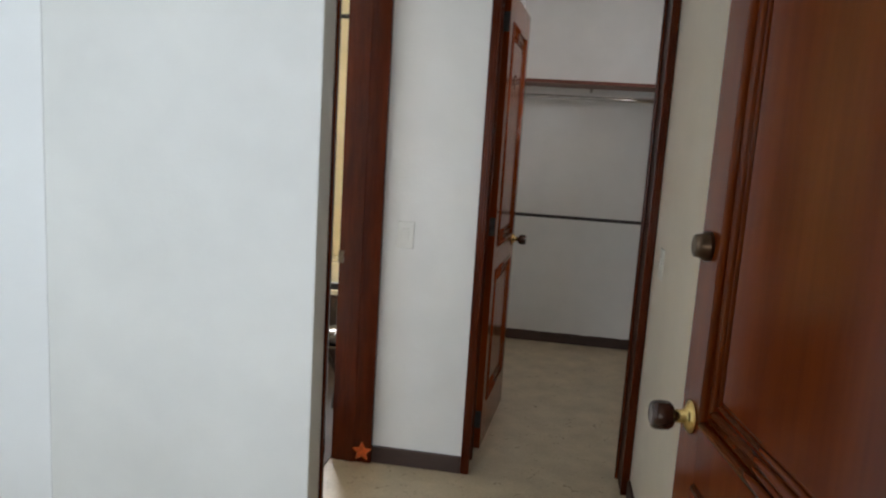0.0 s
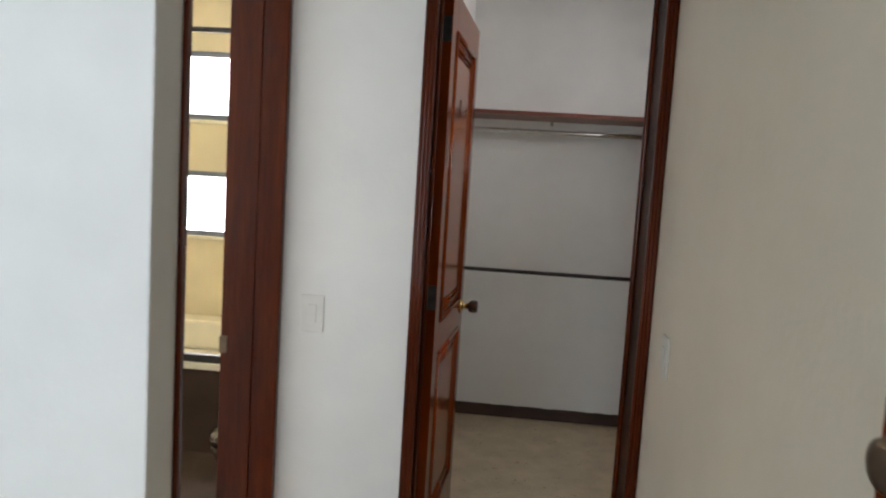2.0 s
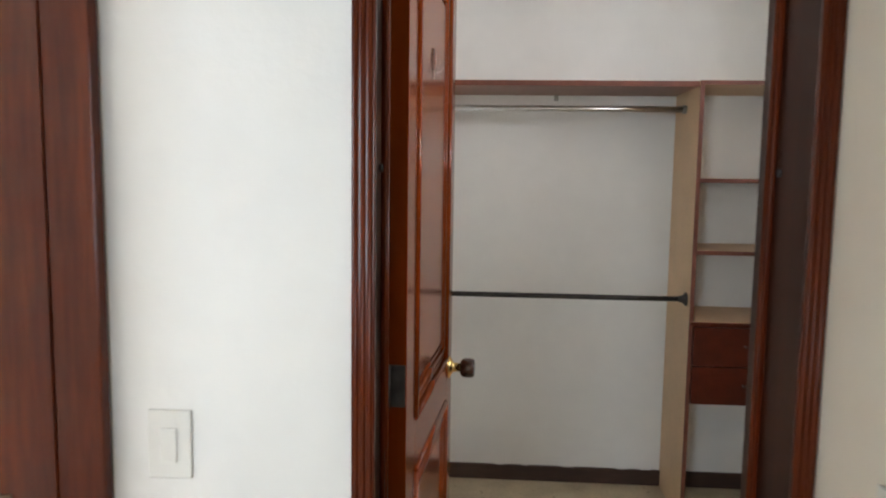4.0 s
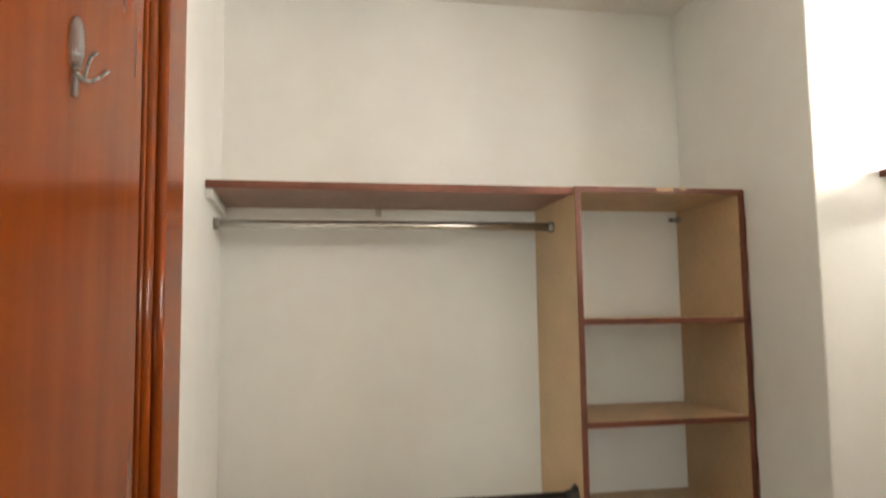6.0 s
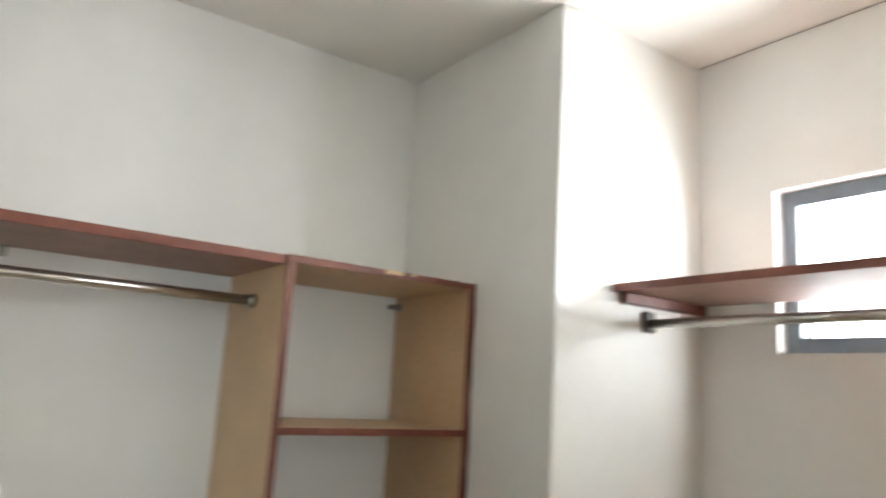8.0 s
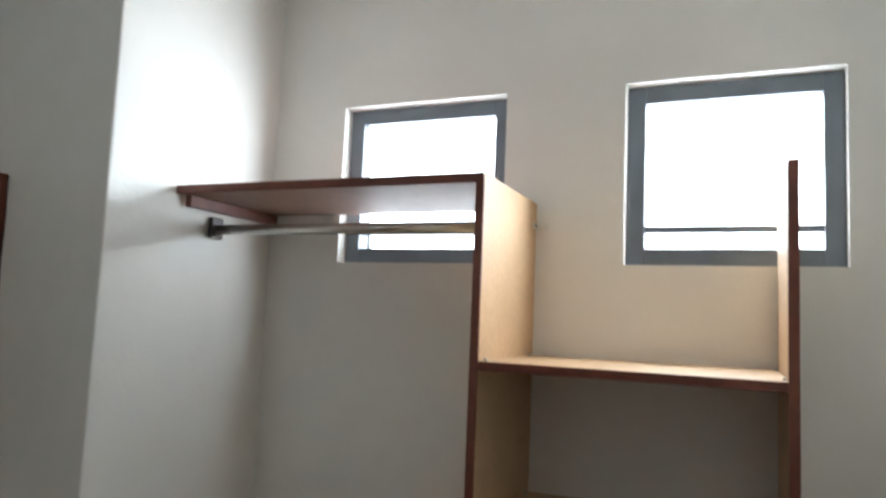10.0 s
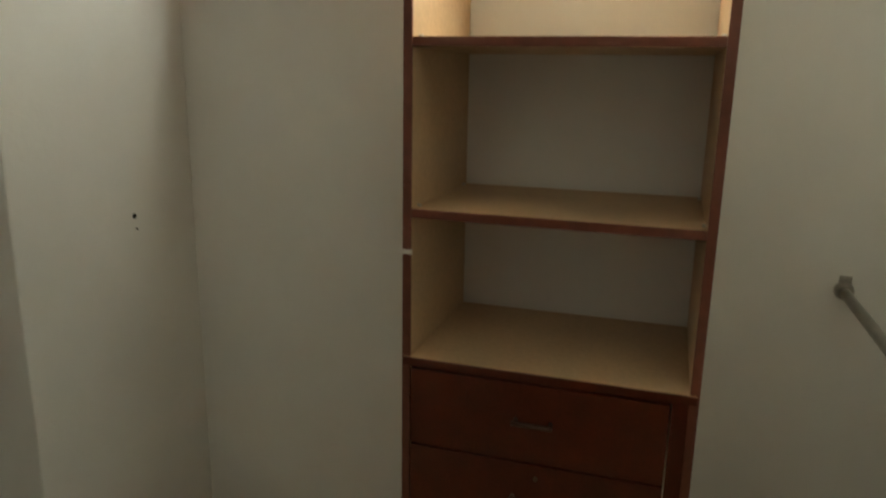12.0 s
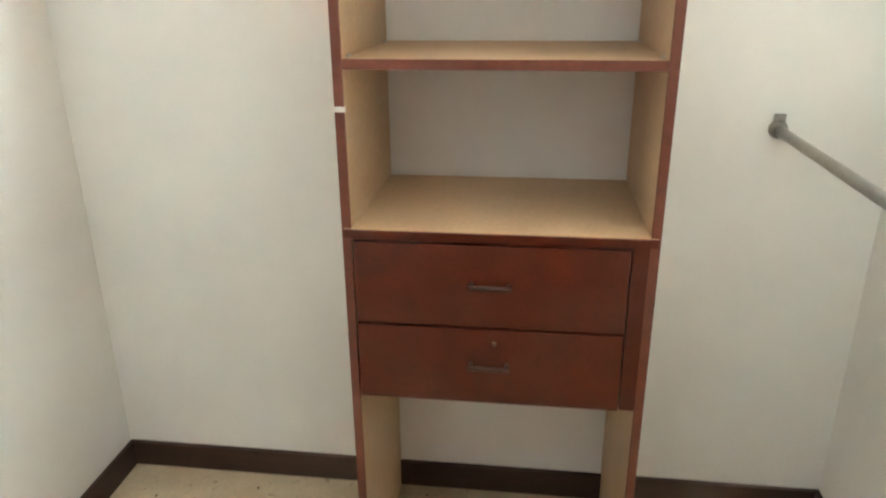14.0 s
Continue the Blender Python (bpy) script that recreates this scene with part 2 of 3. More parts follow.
# closing wall out of view; its opening is made up for the fill lamp
structure("wall_hall_south", B((-0.35, 0.86, -7.8, -7.65, 0, 1.0), (-0.35, 0.86, -7.8, -7.65, 2.0, H),
                               (-0.35, -0.1, -7.8, -7.65, 1.0, 2.0), (0.6, 0.86, -7.8, -7.65, 1.0, 2.0)), WALL, "white painted plaster wall")
structure("floor_bathroom", B((-2.4, -0.612, -3.0, -1.04, 0.0, 0.004), (-0.612, -0.2, -2.15, -1.04, 0.0, 0.004)), DARKTILE, "dark brown tiled bathroom floor")
structure("wall_bath_west", B((-2.5, -2.4, -3.01, 0.05, 0, H)), TILE, "cream tiled wall")
structure("wall_bath_east", B((-0.2, -0.1, -2.15, 0.0, 0, H)), TILE, "cream tiled wall")
structure("ground", B((-60, 60, -60, 60, -3.2, -3.0)), GROUND, "grey open ground outside the house")

# skirting
SK = 0.080
skirts = [(0, NX, -0.014, 0), (NX - 0.014, NX, NY, -0.014), (NX - 0.014, EX, NY - 0.014, NY), (EX - 0.014, EX, SY, NY - 0.014),
          (0.86, EX - 0.014, SY, SY + 0.014), (0, 0.014, -2.12, -0.014), (-0.42, -0.004, -2.384, -2.37), (0.736, 0.75, -3.7, -2.40)]
for sp in skirts:
    structure("baseboard", B((*sp, 0.0, SK), bevel=0.003), SKIRT, "dark brown glossy skirting board")

# closet door frame
frame_c = thing("closet_door_frame", "dark red varnished wooden door casing with fluted mouldings", "door frame")
frame_c["kind"] = "structure"


def casing(name, x0, x1, y, side, parent):
    """An upright casing board with two rounded flutes, proud of the wall at y."""
    bm = B((x0, x1, y, y + side * 0.012, 0, DH + 0.06), bevel=0.002) if side > 0 else B((x0, x1, y + side * 0.012, y, 0, DH + 0.06), bevel=0.002)
    w = x1 - x0
    for k in (0.2, 0.5, 0.8):
        rod(bm, (x0 + w * k, y + side * 0.010, 0.001), (x0 + w * k, y + side * 0.010, DH + 0.055), w * 0.12, 10)
    return part(name, bm, CASING, parent)


casing("casing_left", -0.003, 0.036, -2.37, -1, frame_c)
casing("casing_right", 0.713, 0.748, -2.37, -1, frame_c)


def stop_bead(x, side):
    """A door stop board on the jamb at x, its closet edge rounded."""
    bm = B((min(x, x + side * 0.010), max(x, x + side * 0.010), -2.232, -2.205, 0, DH), bevel=0.003)
    return rod(bm, (x + side * 0.006, -2.2185, 0), (x + side * 0.006, -2.2185, DH), 0.0085, 14)


jl = part("jamb_left", B((0.0, DX0, -2.368, -2.15, 0, DH), bevel=0.003), SHADEDJAMB, frame_c)
part("door_stop", stop_bead(DX0, 1), CASING, jl, "glossy reddish rounded door stop")
jr = part("jamb_right", B((DX1, 0.749, -2.368, -2.15, 0, DH), bevel=0.003), SHADEDJAMB, frame_c)
part("door_stop", stop_bead(DX1, -1), CASING, jr, "glossy reddish rounded door stop")
part("bumper", rod(bmesh.new(), (DX0 - 0.001, -2.252, 1.549), (DX0 + 0.006, -2.252, 1.549), 0.007, 12), HINGE, jl, "small dark rubber bumper")
part("bumper", rod(bmesh.new(), (DX1 + 0.001, -2.252, 1.549), (DX1 - 0.006, -2.252, 1.549), 0.007, 12), HINGE, jr, "small dark rubber bumper")
part("head_jamb", B((0.0, 0.749, -2.368, -2.15, DH, DH + 0.05)), CASING, frame_c)

# bathroom door frame
frame_b = thing("bathroom_door_frame", "very dark varnished wooden door frame", "door frame")
frame_b["kind"] = "structure"
jb = part("jamb", B((-0.607, -0.418, -2.400, -2.372, 0, 2.2), bevel=0.004), CASING, frame_b)
part("door_stop", B((-0.545, -0.50, -2.404, -2.400, 0, 2.2), bevel=0.0015), CASING, frame_b)
part("strike_plate", B((-0.609, -0.585, -2.404, -2.399, 0.93, 0.985)), BRONZE, jb, "small dull bronze strike plate")
part("jamb", B((-0.615, -0.455, -3.008, -2.985, 0, 2.2), bevel=0.004), CASING, frame_b)
part("head_jamb", B((-0.61, -0.425, -2.985, -2.40, 2.16, 2.2)), CASING, frame_b)


# ---- windows ----
def window(name, y0, y1, z0, z1, x):
    w = tagged(new(name), "small high window with dark grey metal frame", "window", "", "structure")
    f = 0.044
    part("window_frame", B((x, x + 0.05, y0, y0 + f, z0, z1), (x, x + 0.05, y1 - f, y1, z0, z1),
                           (x, x + 0.05, y0 + f, y1 - f, z0, z0 + f), (x, x + 0.05, y0 + f, y1 - f, z1 - f, z1), bevel=0.003), ALU, w)
    part("glazing_bar", B((x + 0.01, x + 0.035, y0 + f, y1 - f, z0 + 0.085, z0 + 0.100)), ALU, w)
    p = part("pane", B((x + 0.02, x + 0.025, y0 + f, y1 - f, z0 + f, z1 - f)), GLASS, w)
    p.visible_shadow = False


window("window_1", W1[0], W1[1], WZ0, WZ1, EX + 0.04)
window("window_2", W2[0], W2[1], WZ0, WZ1, EX + 0.04)


# ---- closet furniture ----
def knob(parent, base, axis, wood):
    k = part("knob", lathe(bmesh.new(), [(0.012, 0.034), (0.022, 0.037), (0.0275, 0.044), (0.029, 0.056), (0.028, 0.069), (0.025, 0.076), (0.019, 0.078), (0.006, 0.077)], base, axis),
             wood, parent, "round dark door knob")
    part("knob_rose", lathe(bmesh.new(), [(0.033, 0.0), (0.033, 0.004), (0.022, 0.010), (0.014, 0.016), (0.012, 0.038)], base, axis), BRASS, k, "brass rose")
    return k


def panel_door(name, label, width, height, m, wood=DOORWOOD, sign=1):
    """A two-panel door in its own axes: x along the leaf from the hinge, y through it, z up."""
    d = thing(name, label, "door", m)
    th, st = 0.038, 0.105
    mid0, mid1, bot, top = 0.88, 0.99, 0.21, height - 0.125
    part("leaf_frame", B((0, st, 0, th, 0, height), (width - st, width, 0, th, 0, height), (st, width - st, 0, th, 0, bot),
                         (st, width - st, 0, th, mid0, mid1), (st, width - st, 0, th, top, height), bevel=0.002), wood, d)
    for z0, z1 in ((bot, mid0), (mid1, top)):
        bm = B((st, width - st, 0.012, th - 0.012, z0, z1))
        box(bm, st + 0.072, width - st - 0.072, 0.006, th - 0.006, z0 + 0.072, z1 - 0.072, bevel=0.005)
        p = part("panel", bm, wood, d)
        mb = bmesh.new()
        for r, off, deep in ((0.010, 0.008, 0.003), (0.006, 0.024, 0.009), (0.009, 0.042, 0.009), (0.005, 0.062, 0.009)):
            a, b_, c, e = st + off, width - st - off, z0 + off, z1 - off
            for yy in (deep, th - deep):
                for q0, q1 in (((a, c), (a, e)), ((b_, c), (b_, e)), ((a, c), (b_, c)), ((a, e), (b_, e))):
                    rod(mb, (q0[0], yy, q0[1]), (q1[0], yy, q1[1]), r, 10)
        part("moulding", mb, wood, p)
    return d


# closet door, swung open against the west wall; local -y faces the room
ang = math.degrees(math.atan2(-1.40 + 2.115, 0.112 - 0.058))
closet_door = panel_door("closet_door", "glossy reddish-brown panelled wooden door standing open", 0.716, 2.17, pose(0.058, -2.115, 0.012, 0, 0, ang))
knob(closet_door, (0.650, 0, 0.965), (0, -1, 0), KNOBWOOD)
knob(closet_door, (0.650, 0.038, 0.965), (0, 1, 0), KNOBWOOD)
part("latch_plate", B((0.7155, 0.7175, 0.008, 0.030, 0.92, 1.01)), BRASS, closet_door)
for z in (0.105, 1.055, 1.985):
    part("hinge", rod(B((-0.003, 0.0, 0.002, 0.036, z, z + 0.087)), (-0.004, 0.037, z), (-0.004, 0.037, z + 0.087), 0.006, 10), HINGE, closet_door, "dark butt hinge")

# front door of the room, open along the corridor wall
room_door = panel_door("room_door", "reddish-brown varnished panelled door standing wide open", 0.84, 2.17, pose(0.742, -4.818, 0.012, 0, 0, 97.3))
knob(room_door, (0.784, 0.038, 0.990), (0, 1, 0), KNOBWOOD)
part("deadbolt", lathe(bmesh.new(), [(0.028, 0), (0.028, 0.008), (0.023, 0.018), (0.021, 0.028), (0.013, 0.030)], (0.794, 0.038, 1.322), (0, 1, 0)), BRONZE, room_door,
     "round bronze deadbolt")


def shelf_unit(name, label, width, depth, m, top, rows):
    """A shelf tower in its own axes: x across, y from the front (0) to the wall (depth), z up."""
    u = thing(name, label, "shelving unit", m, "built-in closet towers")
    t, zt = 0.018, 1.955
    for a in (0, width - t):
        sp = part("side_panel", B((a, a + t, 0.006, depth - 0.001, 0, zt - 0.0)), BOARD, u)
        part("edge_strip", B((a, a + t, 0, 0.006, 0, zt), bevel=0.001), EDGE, sp, "worn reddish edge strip")
    if top:
        sp = part("top_board", B((t, width - t, 0.006, depth - 0.001, zt - t, zt)), BOARD, u)
        part("edge_strip", B((t, width - t, 0, 0.006, zt - t, zt), bevel=0.001), EDGE, sp)
    for z in rows:
        sp = part("shelf", B((t, width - t, 0.010, depth - 0.001, z, z + t)), BOARD, u)
        part("edge_strip", B((t, width - t, 0.004, 0.010, z, z + t), bevel=0.001), EDGE, sp)
        for px, py in ((t, 0.04), (t, depth - 0.04), (width - t, 0.04), (width - t, depth - 0.04)):
            s_ = 1 if px < width / 2 else -1
            part("shelf_pin", rod(bmesh.new(), (px - s_ * 0.001, py, z + t + 0.003), (px + s_ * 0.008, py, z + t + 0.003), 0.003, 8), CHROME, sp)
    part("top_lip", B((0.004, width - 0.004, -0.006, -0.001, 0.903, 0.9195), bevel=0.001), DRAWER, u)
    part("drawer_top", B((0.004, width - 0.004, -0.001, depth - 0.001, 0.903, 0.921), bevel=0.003), BOARD, u)
    part("drawer_rail", B((t, width - t, 0.0, 0.018, 0.898, 0.903)), DRAWER, u)
    part("drawer_stile", B((width - t - 0.03, width - t, 0.001, 0.02, 0.552, 0.898)), DRAWER, u)
    for z0, z1 in ((0.552, 0.720), (0.724, 0.896)):
        dr = part("drawer", B((t + 0.003, width - t - 0.033, -0.004, 0.014, z0, z1), bevel=0.002), DRAWER, u, "dark reddish wooden drawer")
        part("drawer_box", B((t + 0.006, width - t - 0.036, 0.014, depth - 0.05, z0 + 0.006, z0 + 0.11)), BOARD, dr)
        c, zz = width / 2 - 0.012, (z0 + z1) / 2 + 0.008
        hb = bmesh.new()
        rod(hb, (c - 0.042, -0.026, zz), (c + 0.042, -0.026, zz), 0.005, 12)
        for s in (-0.036, 0.036):
            rod(hb, (c + s, -0.004, zz), (c + s, -0.026, zz), 0.004, 10)
        if z0 < 0.6:
            part("lock", lathe(bmesh.new(), [(0.005, 0), (0.005, 0.002), (0.002, 0.003)], (c + 0.01, -0.004, z1 - 0.03), (0, -1, 0), 12), BRONZE, dr)
        part("handle", hb, HANDLE, dr, "thin bronze bar handle")
    for a, s in ((t, 1), (width - t, -1)):
        part("cam_fitting", rod(bmesh.new(), (a - s * 0.001, depth - 0.030, 0.400), (a + s * 0.005, depth - 0.030, 0.400), 0.009, 12), HOLE, u)
    return u


UX0 = 1.098
shelf_unit("shelf_unit", "beige melamine shelf tower with reddish edges and drawers", NX - 0.002 - UX0, 0.398, pose(UX0, -0.398, 0), True, (1.525, 1.213))
shelf_unit("shelf_unit", "beige melamine shelf tower beneath the windows, empty shelves", 0.597, 0.405, pose(EX - 0.407, -1.532, 0, 0, 0, -90), False, (1.551, 1.217))

# chipped edge on the tower by the windows
chip = B((EX - 0.4085, EX - 0.402, -1.5525, -1.5315, 1.142, 1.152), bevel=0.001)
tagged(mesh("edge_chip", chip, PLASTIC), "pale chip on the reddish tower edge", "chip")

def worn_patch(x0, x1, y0, y1, z0, z1):
    return tagged(mesh("edge_chip", B((x0, x1, y0, y1, z0, z1), bevel=0.0008), BOARD), "pale worn patch on the reddish tower edge", "chip")


worn_patch(1.372, 1.430, -0.3995, -0.397, 1.944, 1.9555)
worn_patch(1.452, 1.474, -0.3995, -0.397, 1.948, 1.9555)

sh = thing("hanging_shelf", "reddish-brown closet shelf board above a hanging rail", "shelf")
part("board", B((0.001, UX0 - 0.001, -0.382, -0.001, 1.932, 1.952)), SHELFTOP, sh)
part("edge_strip", B((0.001, UX0 - 0.001, -0.388, -0.382, 1.930, 1.953), bevel=0.001), EDGE, sh)

part("bearer", B((0.001, 0.019, -0.372, -0.012, 1.902, 1.9315), bevel=0.002), PLASTIC, sh, "white painted bearer strip")

rail = thing("clothes_rail", "brushed steel hanging rail under the shelf", "clothes rail")
part("tube", rod(bmesh.new(), (0.004, -0.19, 1.852), (UX0 - 0.004, -0.19, 1.852), 0.0135), CHROME, rail)
for x, s in ((0.001, 1), (UX0 - 0.001, -1)):
    part("socket", rod(bmesh.new(), (x, -0.19, 1.852), (x + s * 0.016, -0.19, 1.852), 0.0185), RAILGREY, rail)
rail2 = thing("clothes_rail", "dark painted hanging rail with flared ends", "clothes rail")
part("tube", rod(bmesh.new(), (0.004, -0.332, 1.008), (UX0 - 0.004, -0.332, 1.008), 0.0115), DARKMETAL, rail2)
for x, s in ((0.001, 1), (UX0 - 0.001, -1)):
    part("flange", lathe(bmesh.new(), [(0.032, 0), (0.030, 0.004), (0.017, 0.016), (0.013, 0.035)], (x, -0.332, 1.008), (s, 0, 0)), DARKMETAL, rail2)

esh = thing("hanging_shelf", "reddish-brown closet shelf board crossing the window", "shelf")
part("board", B((1.893, EX - 0.001, -1.530, NY - 0.001, 1.938, 1.956)), SHELFTOP, esh)
part("edge_strip", B((1.887, 1.893, -1.530, NY - 0.001, 1.936, 1.957), bevel=0.001), EDGE, esh)
part("bearer", B((1.92, EX - 0.003, NY - 0.022, NY - 0.001, 1.908, 1.9375), bevel=0.002), EDGE, esh, "painted wooden bearer strip")
er = thing("clothes_rail", "grey steel hanging rail beneath the window shelf", "clothes rail")
part("tube", rod(bmesh.new(), (2.03, -1.528, 1.862), (2.03, NY - 0.003, 1.862), 0.0135), CHROME, er)
part("flange", B((2.008, 2.052, NY - 0.016, NY - 0.001, 1.838, 1.895), bevel=0.004), DARKMETAL, er)
sr = thing("clothes_rail", "grey steel hanging rail along the closet wall", "clothes rail")
part("tube", rod(bmesh.new(), (EX - 0.003, -2.432, 1.044), (0.862, -2.432, 1.036), 0.0115), RAILGREY, sr)
part("flange", lathe(bmesh.new(), [(0.021, 0), (0.021, 0.004), (0.018, 0.010), (0.015, 0.022)], (EX - 0.001, -2.432, 1.046), (-1, 0, 0)), RAILGREY, sr)
part("tab", rod(B((EX - 0.005, EX - 0.001, -2.445, -2.419, 1.046, 1.080), bevel=0.002), (EX - 0.007, -2.432, 1.072), (EX - 0.004, -2.432, 1.072), 0.005, 10), RAILGREY, sr, "screwed steel mounting tab")

# ---- bathroom seen through the gap ----
structure("wall_bath_north", B((-2.5, -0.1, -0.1, 0.05, 0, 1.10), (-2.5, -0.1, -0.1, 0.05, 1.46, 1.85), (-2.5, -0.1, -0.1, 0.05, 2.22, H),
                               (-2.5, -1.95, -0.1, 0.05, 1.10, 1.46), (-1.38, -0.1, -0.1, 0.05, 1.10, 1.46),
                               (-2.5, -1.95, -0.1, 0.05, 1.85, 2.22), (-1.38, -0.1, -0.1, 0.05, 1.85, 2.22)), TILE, "cream glazed tiled bathroom wall")


def wall_hole(x, z, r):
    ob = mesh("wall_hole", rod(bmesh.new(), (x, NY + 0.01, z), (x, NY - 0.0015, z), r, 12), HOLE)
    return tagged(ob, "small dark screw hole in the white wall", "hole")


wall_hole(2.041, 1.131, 0.007)
wall_hole(2.047, 1.096, 0.003)


def light_switch(m, label):
    sw = thing("light_switch", label, "light switch", m)
    part("plate", B((-0.038, 0.038, 0, 0.007, -0.06, 0.06), bevel=0.003), PLASTIC, sw)
    part("rocker", B((-0.014, 0.014, 0.007, 0.011, -0.030, 0.030), bevel=0.002), PLASTIC, sw)


light_switch(pose(-0.316, -2.37, 1.075, 0, 0, 180), "white plastic light switch on the plain wall")
light_switch(pose(0.75, -2.60, 1.075, 0, 0, 90), "white plastic light switch on the corridor wall")

# ornament at the foot of the bathroom door frame
bm = bmesh.new()
ring = []
for k in range(10):
    r = 0.050 if k % 2 == 0 else 0.024
    a = math.pi / 2 + k * math.pi / 5
    ring.append((r * math.cos(a), r * math.sin(a)))
lo = [bm.verts.new((x, 0, z)) for x, z in ring]
hi = [bm.verts.new((x * 0.85, -0.006, z * 0.85)) for x, z in ring]
bm.faces.new(lo)
bm.faces.new(hi[::-1])
for k in range(10):
    bm.faces.new((lo[k], lo[(k + 1) % 10], hi[(k + 1) % 10], hi[k]))
star = tagged(mesh("star_ornament", bm, ORANGE), "small bright orange star at the foot of the door frame", "ornament")
star.location = (-0.462, -2.4005, 0.055)

# coat hook stuck on the closet door
pad = lathe(bmesh.new(), [(0.0125, 0.0), (0.013, 0.002), (0.011, 0.005), (0.005, 0.007)], (0, 0, 0), (0, -1, 0), 20)
bmesh.ops.transform(pad, matrix=Matrix.Translation((0.338, 0.006, 1.803)) @ Matrix.Diagonal((1, 1, 2.1, 1)), verts=pad.verts)
hk = part("coat_hook", pad, CLEAR, closet_door, "clear adhesive pad with a wire hook")
part("strip", B((0.333, 0.343, 0.003, 0.0065, 1.755, 1.784), bevel=0.001), CLEAR, hk)


def wire(points):
    bm = bmesh.new()
    for a, b in zip(points, points[1:]):
        rod(bm, a, b, 0.0016, 8)
    return bm


part("wire", wire([(0.320, -0.002, 1.772), (0.338, -0.003, 1.770), (0.346, -0.006, 1.772), (0.353, -0.011, 1.778), (0.359, -0.016, 1.786)]), RAILGREY, hk)
part("wire", wire([(0.338, -0.003, 1.770), (0.339, -0.005, 1.784), (0.341, -0.008, 1.794), (0.344, -0.011, 1.798)]), RAILGREY, hk)

# bathroom
tub = thing("bathtub", "cream bathtub with dark tiled front under the bathroom windows", "bathtub")
part("front_panel", B((-2.4, -0.5, -1.04, -1.0, 0, 0.455)), DARKTILE, tub)
part("rim", B((-2.4, -0.5, -1.05, -0.97, 0.455, 0.49), bevel=0.006), CERAMIC, tub)
part("track", B((-2.4, -0.5, -1.03, -0.99, 0.49, 0.53), bevel=0.003), DARKMETAL, tub, "dark metal screen track")
part("basin", B((-2.4, -0.5, -0.97, -0.10, 0.30, 0.36), (-2.4, -0.5, -0.30, -0.10, 0.36, 0.545), (-2.4, -2.25, -0.97, -0.30, 0.36, 0.49),
                (-0.65, -0.5, -0.97, -0.30, 0.36, 0.49), bevel=0.02), CERAMIC, tub)
cr = thing("shower_rail", "dark metal shower curtain rail across the bathroom", "rail")
part("tube", rod(bmesh.new(), (-2.4, -0.98, 2.22), (-0.2, -0.98, 2.22), 0.014), DARKMETAL, cr)


def bath_window(name, z0, z1):
    w = tagged(new(name), "small square bathroom window with dark frame", "window", "", "structure")
    f, x0, x1 = 0.035, -1.95, -1.38
    part("window_frame", B((x0 - f, x0, -0.112, -0.101, z0 - f, z1 + f), (x1, x1 + 0.010, -0.112, -0.101, z0 - f, z1 + f),
                           (x0, x1, -0.112, -0.101, z0 - f, z0), (x0, x1, -0.112, -0.101, z1, z1 + f), bevel=0.002), ALU, w)
    part("window_sill", B((x0 - f, x1 + 0.012, -0.125, -0.101, z0 - f - 0.025, z0 - f), bevel=0.003), CERAMIC, w)
    p = part("pane", B((x0, x1, -0.02, -0.015, z0, z1)), GLASS, w)
    p.visible_shadow = False


bath_window("window_3", 1.855, 2.215)
bath_window("window_4", 1.105, 1.455)

toilet = thing("toilet", "dark brown glazed toilet with closed lid", "toilet", pose(-0.68, -1.75, 0))
bowl = lathe(bmesh.new(), [(0.12, 0.0), (0.11, 0.05), (0.10, 0.18), (0.16, 0.30), (0.19, 0.37), (0.19, 0.39)], (0, 0, 0), (0, 0, 1))
bmesh.ops.scale(bowl, vec=(1.12, 1, 1), verts=bowl.verts)
part("bowl", bowl, DARKCER, toilet)
lid = lathe(bmesh.new(), [(0.185, 0.395), (0.195, 0.405), (0.19, 0.425), (0.15, 0.445), (0.05, 0.455)], (0, 0, 0), (0, 0, 1))
bmesh.ops.scale(lid, vec=(1.12, 1, 1), verts=lid.verts)
part("lid", lid, DARKCER, toilet)
part("tank", B((0.27, 0.447, -0.20, 0.20, 0.38, 0.76), bevel=0.015), DARKCER, toilet)
part("tank_neck", B((0.15, 0.28, -0.09, 0.09, 0.10, 0.385), bevel=0.02), DARKCER, toilet)

# mounting brackets inside the towers
def bracket(x, y, z, sx, sy, label, metal=RAILGREY):
    """An angle bracket in a corner: two plates, a rounded boss and its screws."""
    b = thing("angle_bracket", label, "bracket")
    part("plate", B((min(x, x + sx * 0.034), max(x, x + sx * 0.034), min(y, y + sy * 0.004), max(y, y + sy * 0.004), z - 0.008, z + 0.008), bevel=0.001), metal, b)
    part("plate", B((min(x, x + sx * 0.004), max(x, x + sx * 0.004), min(y, y + sy * 0.034), max(y, y + sy * 0.034), z - 0.011, z + 0.011), bevel=0.001), metal, b)
    part("boss", lathe(bmesh.new(), [(0.011, 0), (0.011, 0.006), (0.008, 0.011), (0.003, 0.012)], (x + sx * 0.003, y + sy * 0.018, z), (sx, 0, 0), 16), metal, b)
    part("screw", rod(bmesh.new(), (x + sx * 0.024, y + sy * 0.003, z), (x + sx * 0.024, y + sy * 0.006, z), 0.004, 10), HINGE, b)


bracket(NX - 0.021, -0.002, 1.905, -1, -1, "small steel angle bracket in the shelf tower corner")
bracket(EX - 0.002, -1.551, 1.895, -1, -1, "small steel angle bracket fixing the tower to the wall", PLASTIC)

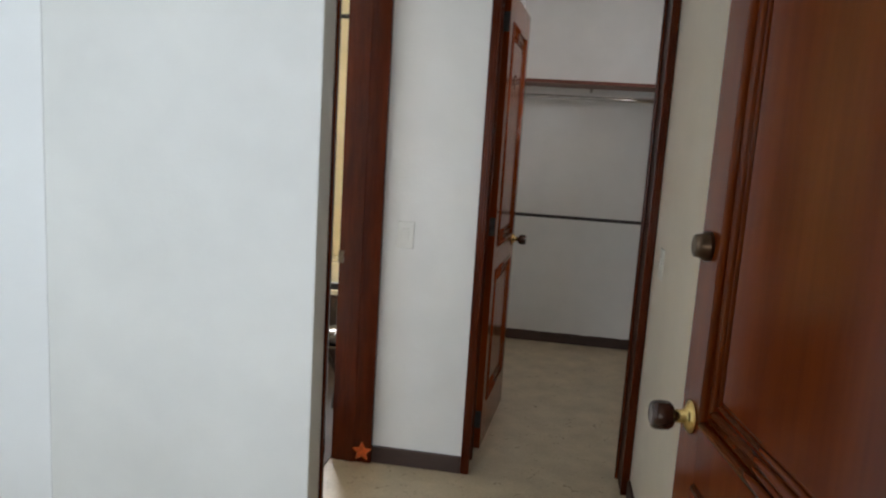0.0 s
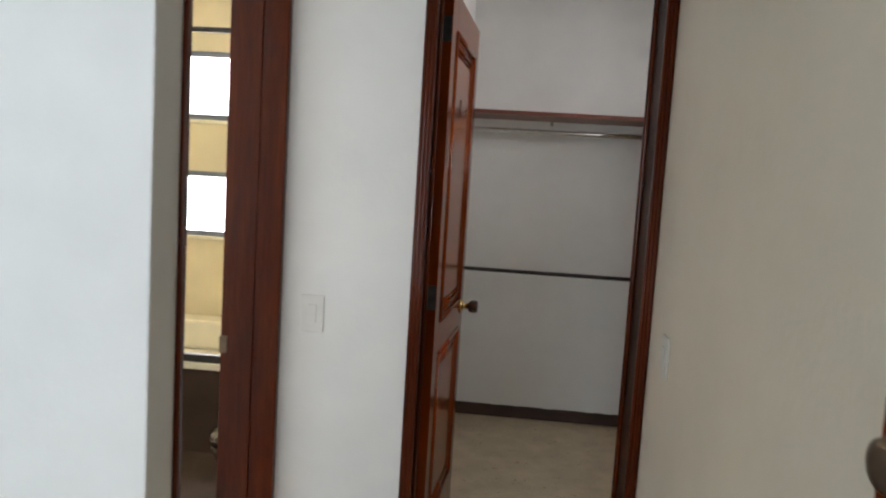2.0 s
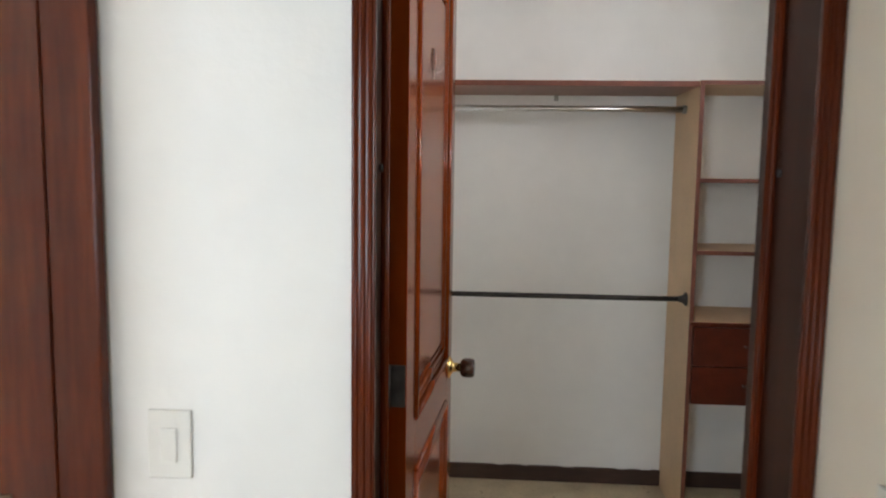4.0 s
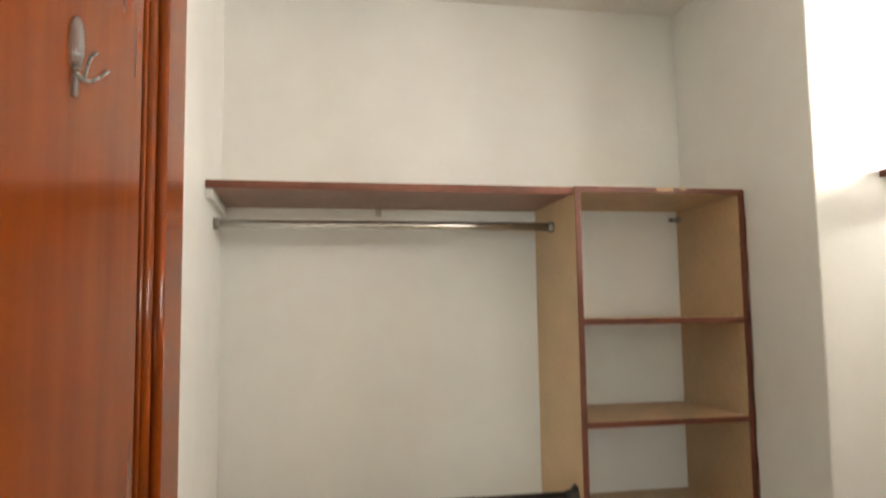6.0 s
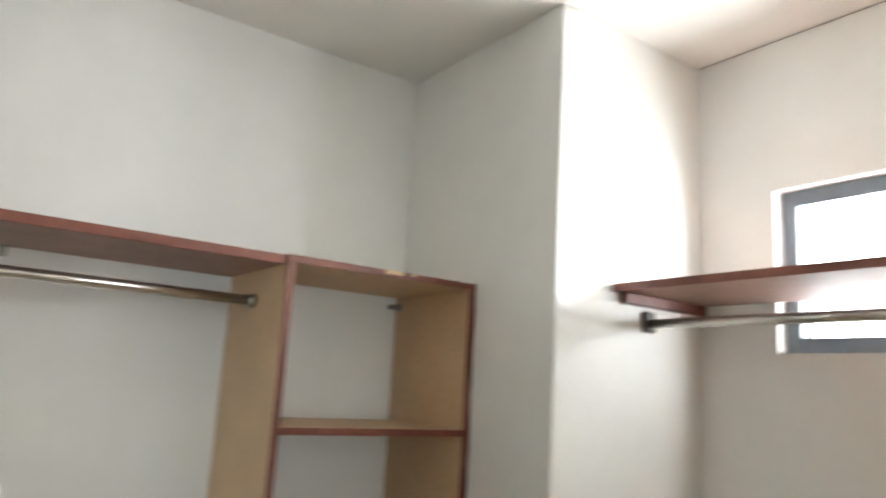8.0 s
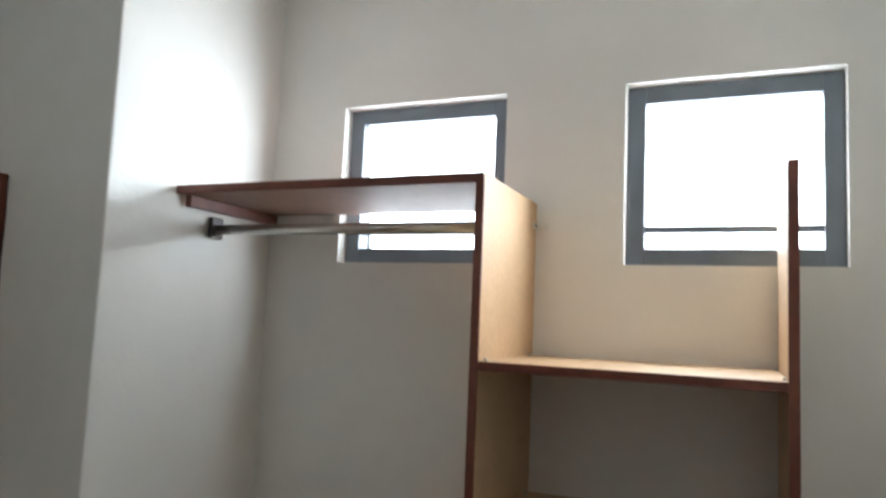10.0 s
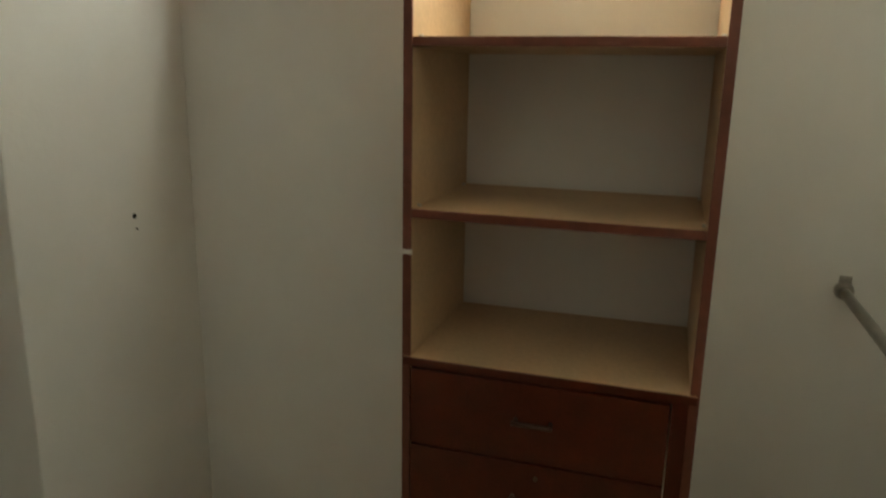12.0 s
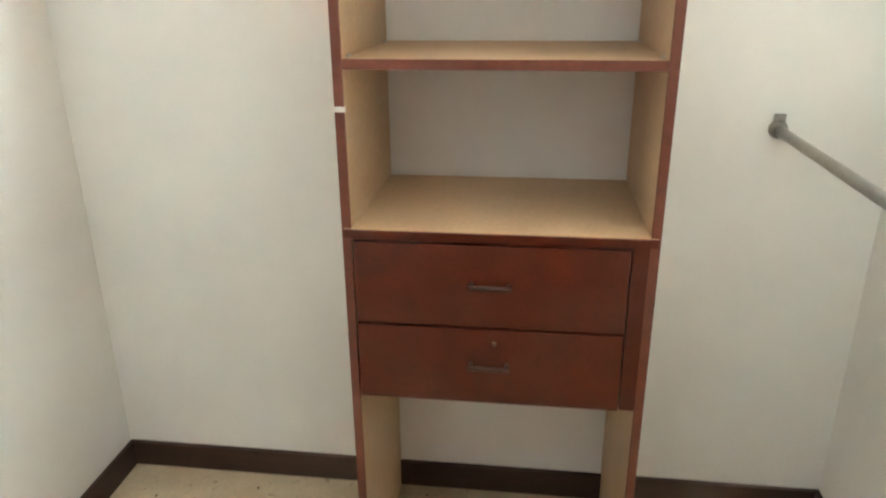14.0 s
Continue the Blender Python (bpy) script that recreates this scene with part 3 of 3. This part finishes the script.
# flat dark strip drawn in place of the shadow gap at the ceiling
structure("gap_shade_strip", B((EX - 0.003, EX + 0.001, SY, NY, H - 0.0025, H - 0.001)), GAPSHADE, "thin dark strip painting the shadow gap under the ceiling")

# crumbs of plaster and dust on the closet floor
rng = random.Random(5)
bm = bmesh.new()
for k in range(16):
    x, y = (EX - 0.02 - abs(rng.gauss(0, 0.05)), rng.uniform(SY + 0.03, NY - 0.03))
    r = rng.uniform(0.001, 0.003)
    box(bm, x - r, x + r * rng.uniform(0.5, 1.5), y - r, y + r, 0, r * 1.2)
tagged(mesh("floor_debris", bm, SKIRT), "scattered dark crumbs along the closet skirting", "debris", "", "stuff")

# dried plaster splashes along the top of the closet skirting
rng = random.Random(11)
for x in (0.31, 0.43, 0.62, 0.655, 0.90, 1.03):
    sm = bmesh.new()
    for k in range(4):
        r = rng.uniform(0.004, 0.010)
        bmesh.ops.create_uvsphere(sm, u_segments=8, v_segments=5, radius=r, matrix=Matrix.Translation((x + rng.gauss(0, 0.012), -0.010, SK + 0.0005)) @ Matrix.Diagonal((1.6, 0.5, 0.35, 1)))
    tagged(mesh("plaster_splash", sm, PLASTIC), "dried pale plaster splash on the dark skirting", "plaster splash", "plaster splashes on the skirting")

# small clip under the hanging shelf
clip = thing("shelf_clip", "small steel clip beneath the hanging shelf", "bracket")
part("plate", B((0.518, 0.538, -0.026, -0.003, 1.927, 1.9315), (0.518, 0.538, -0.006, -0.002, 1.906, 1.927), bevel=0.001), RAILGREY, clip)

# lifted edge strip on the tower beside the niche wall
bm = bmesh.new()
prev = None
for k in range(41):
    z = 0.95 + k * 0.025
    x = NX - 0.004 + 0.0022 * math.sin(z * 9) + 0.0012 * math.sin(z * 31 + 1)
    row = [bm.verts.new((x, -0.400, z)), bm.verts.new((x + 0.003, -0.400, z)), bm.verts.new((x + 0.003, -0.4025, z)), bm.verts.new((x, -0.4025, z))]
    if prev:
        for a in range(4):
            bm.faces.new((prev[a], prev[(a + 1) % 4], row[(a + 1) % 4], row[a]))
    prev = row
tagged(mesh("loose_edge_strip", bm, SKIRT), "thin dark lifted edge strip along the tower", "strip")
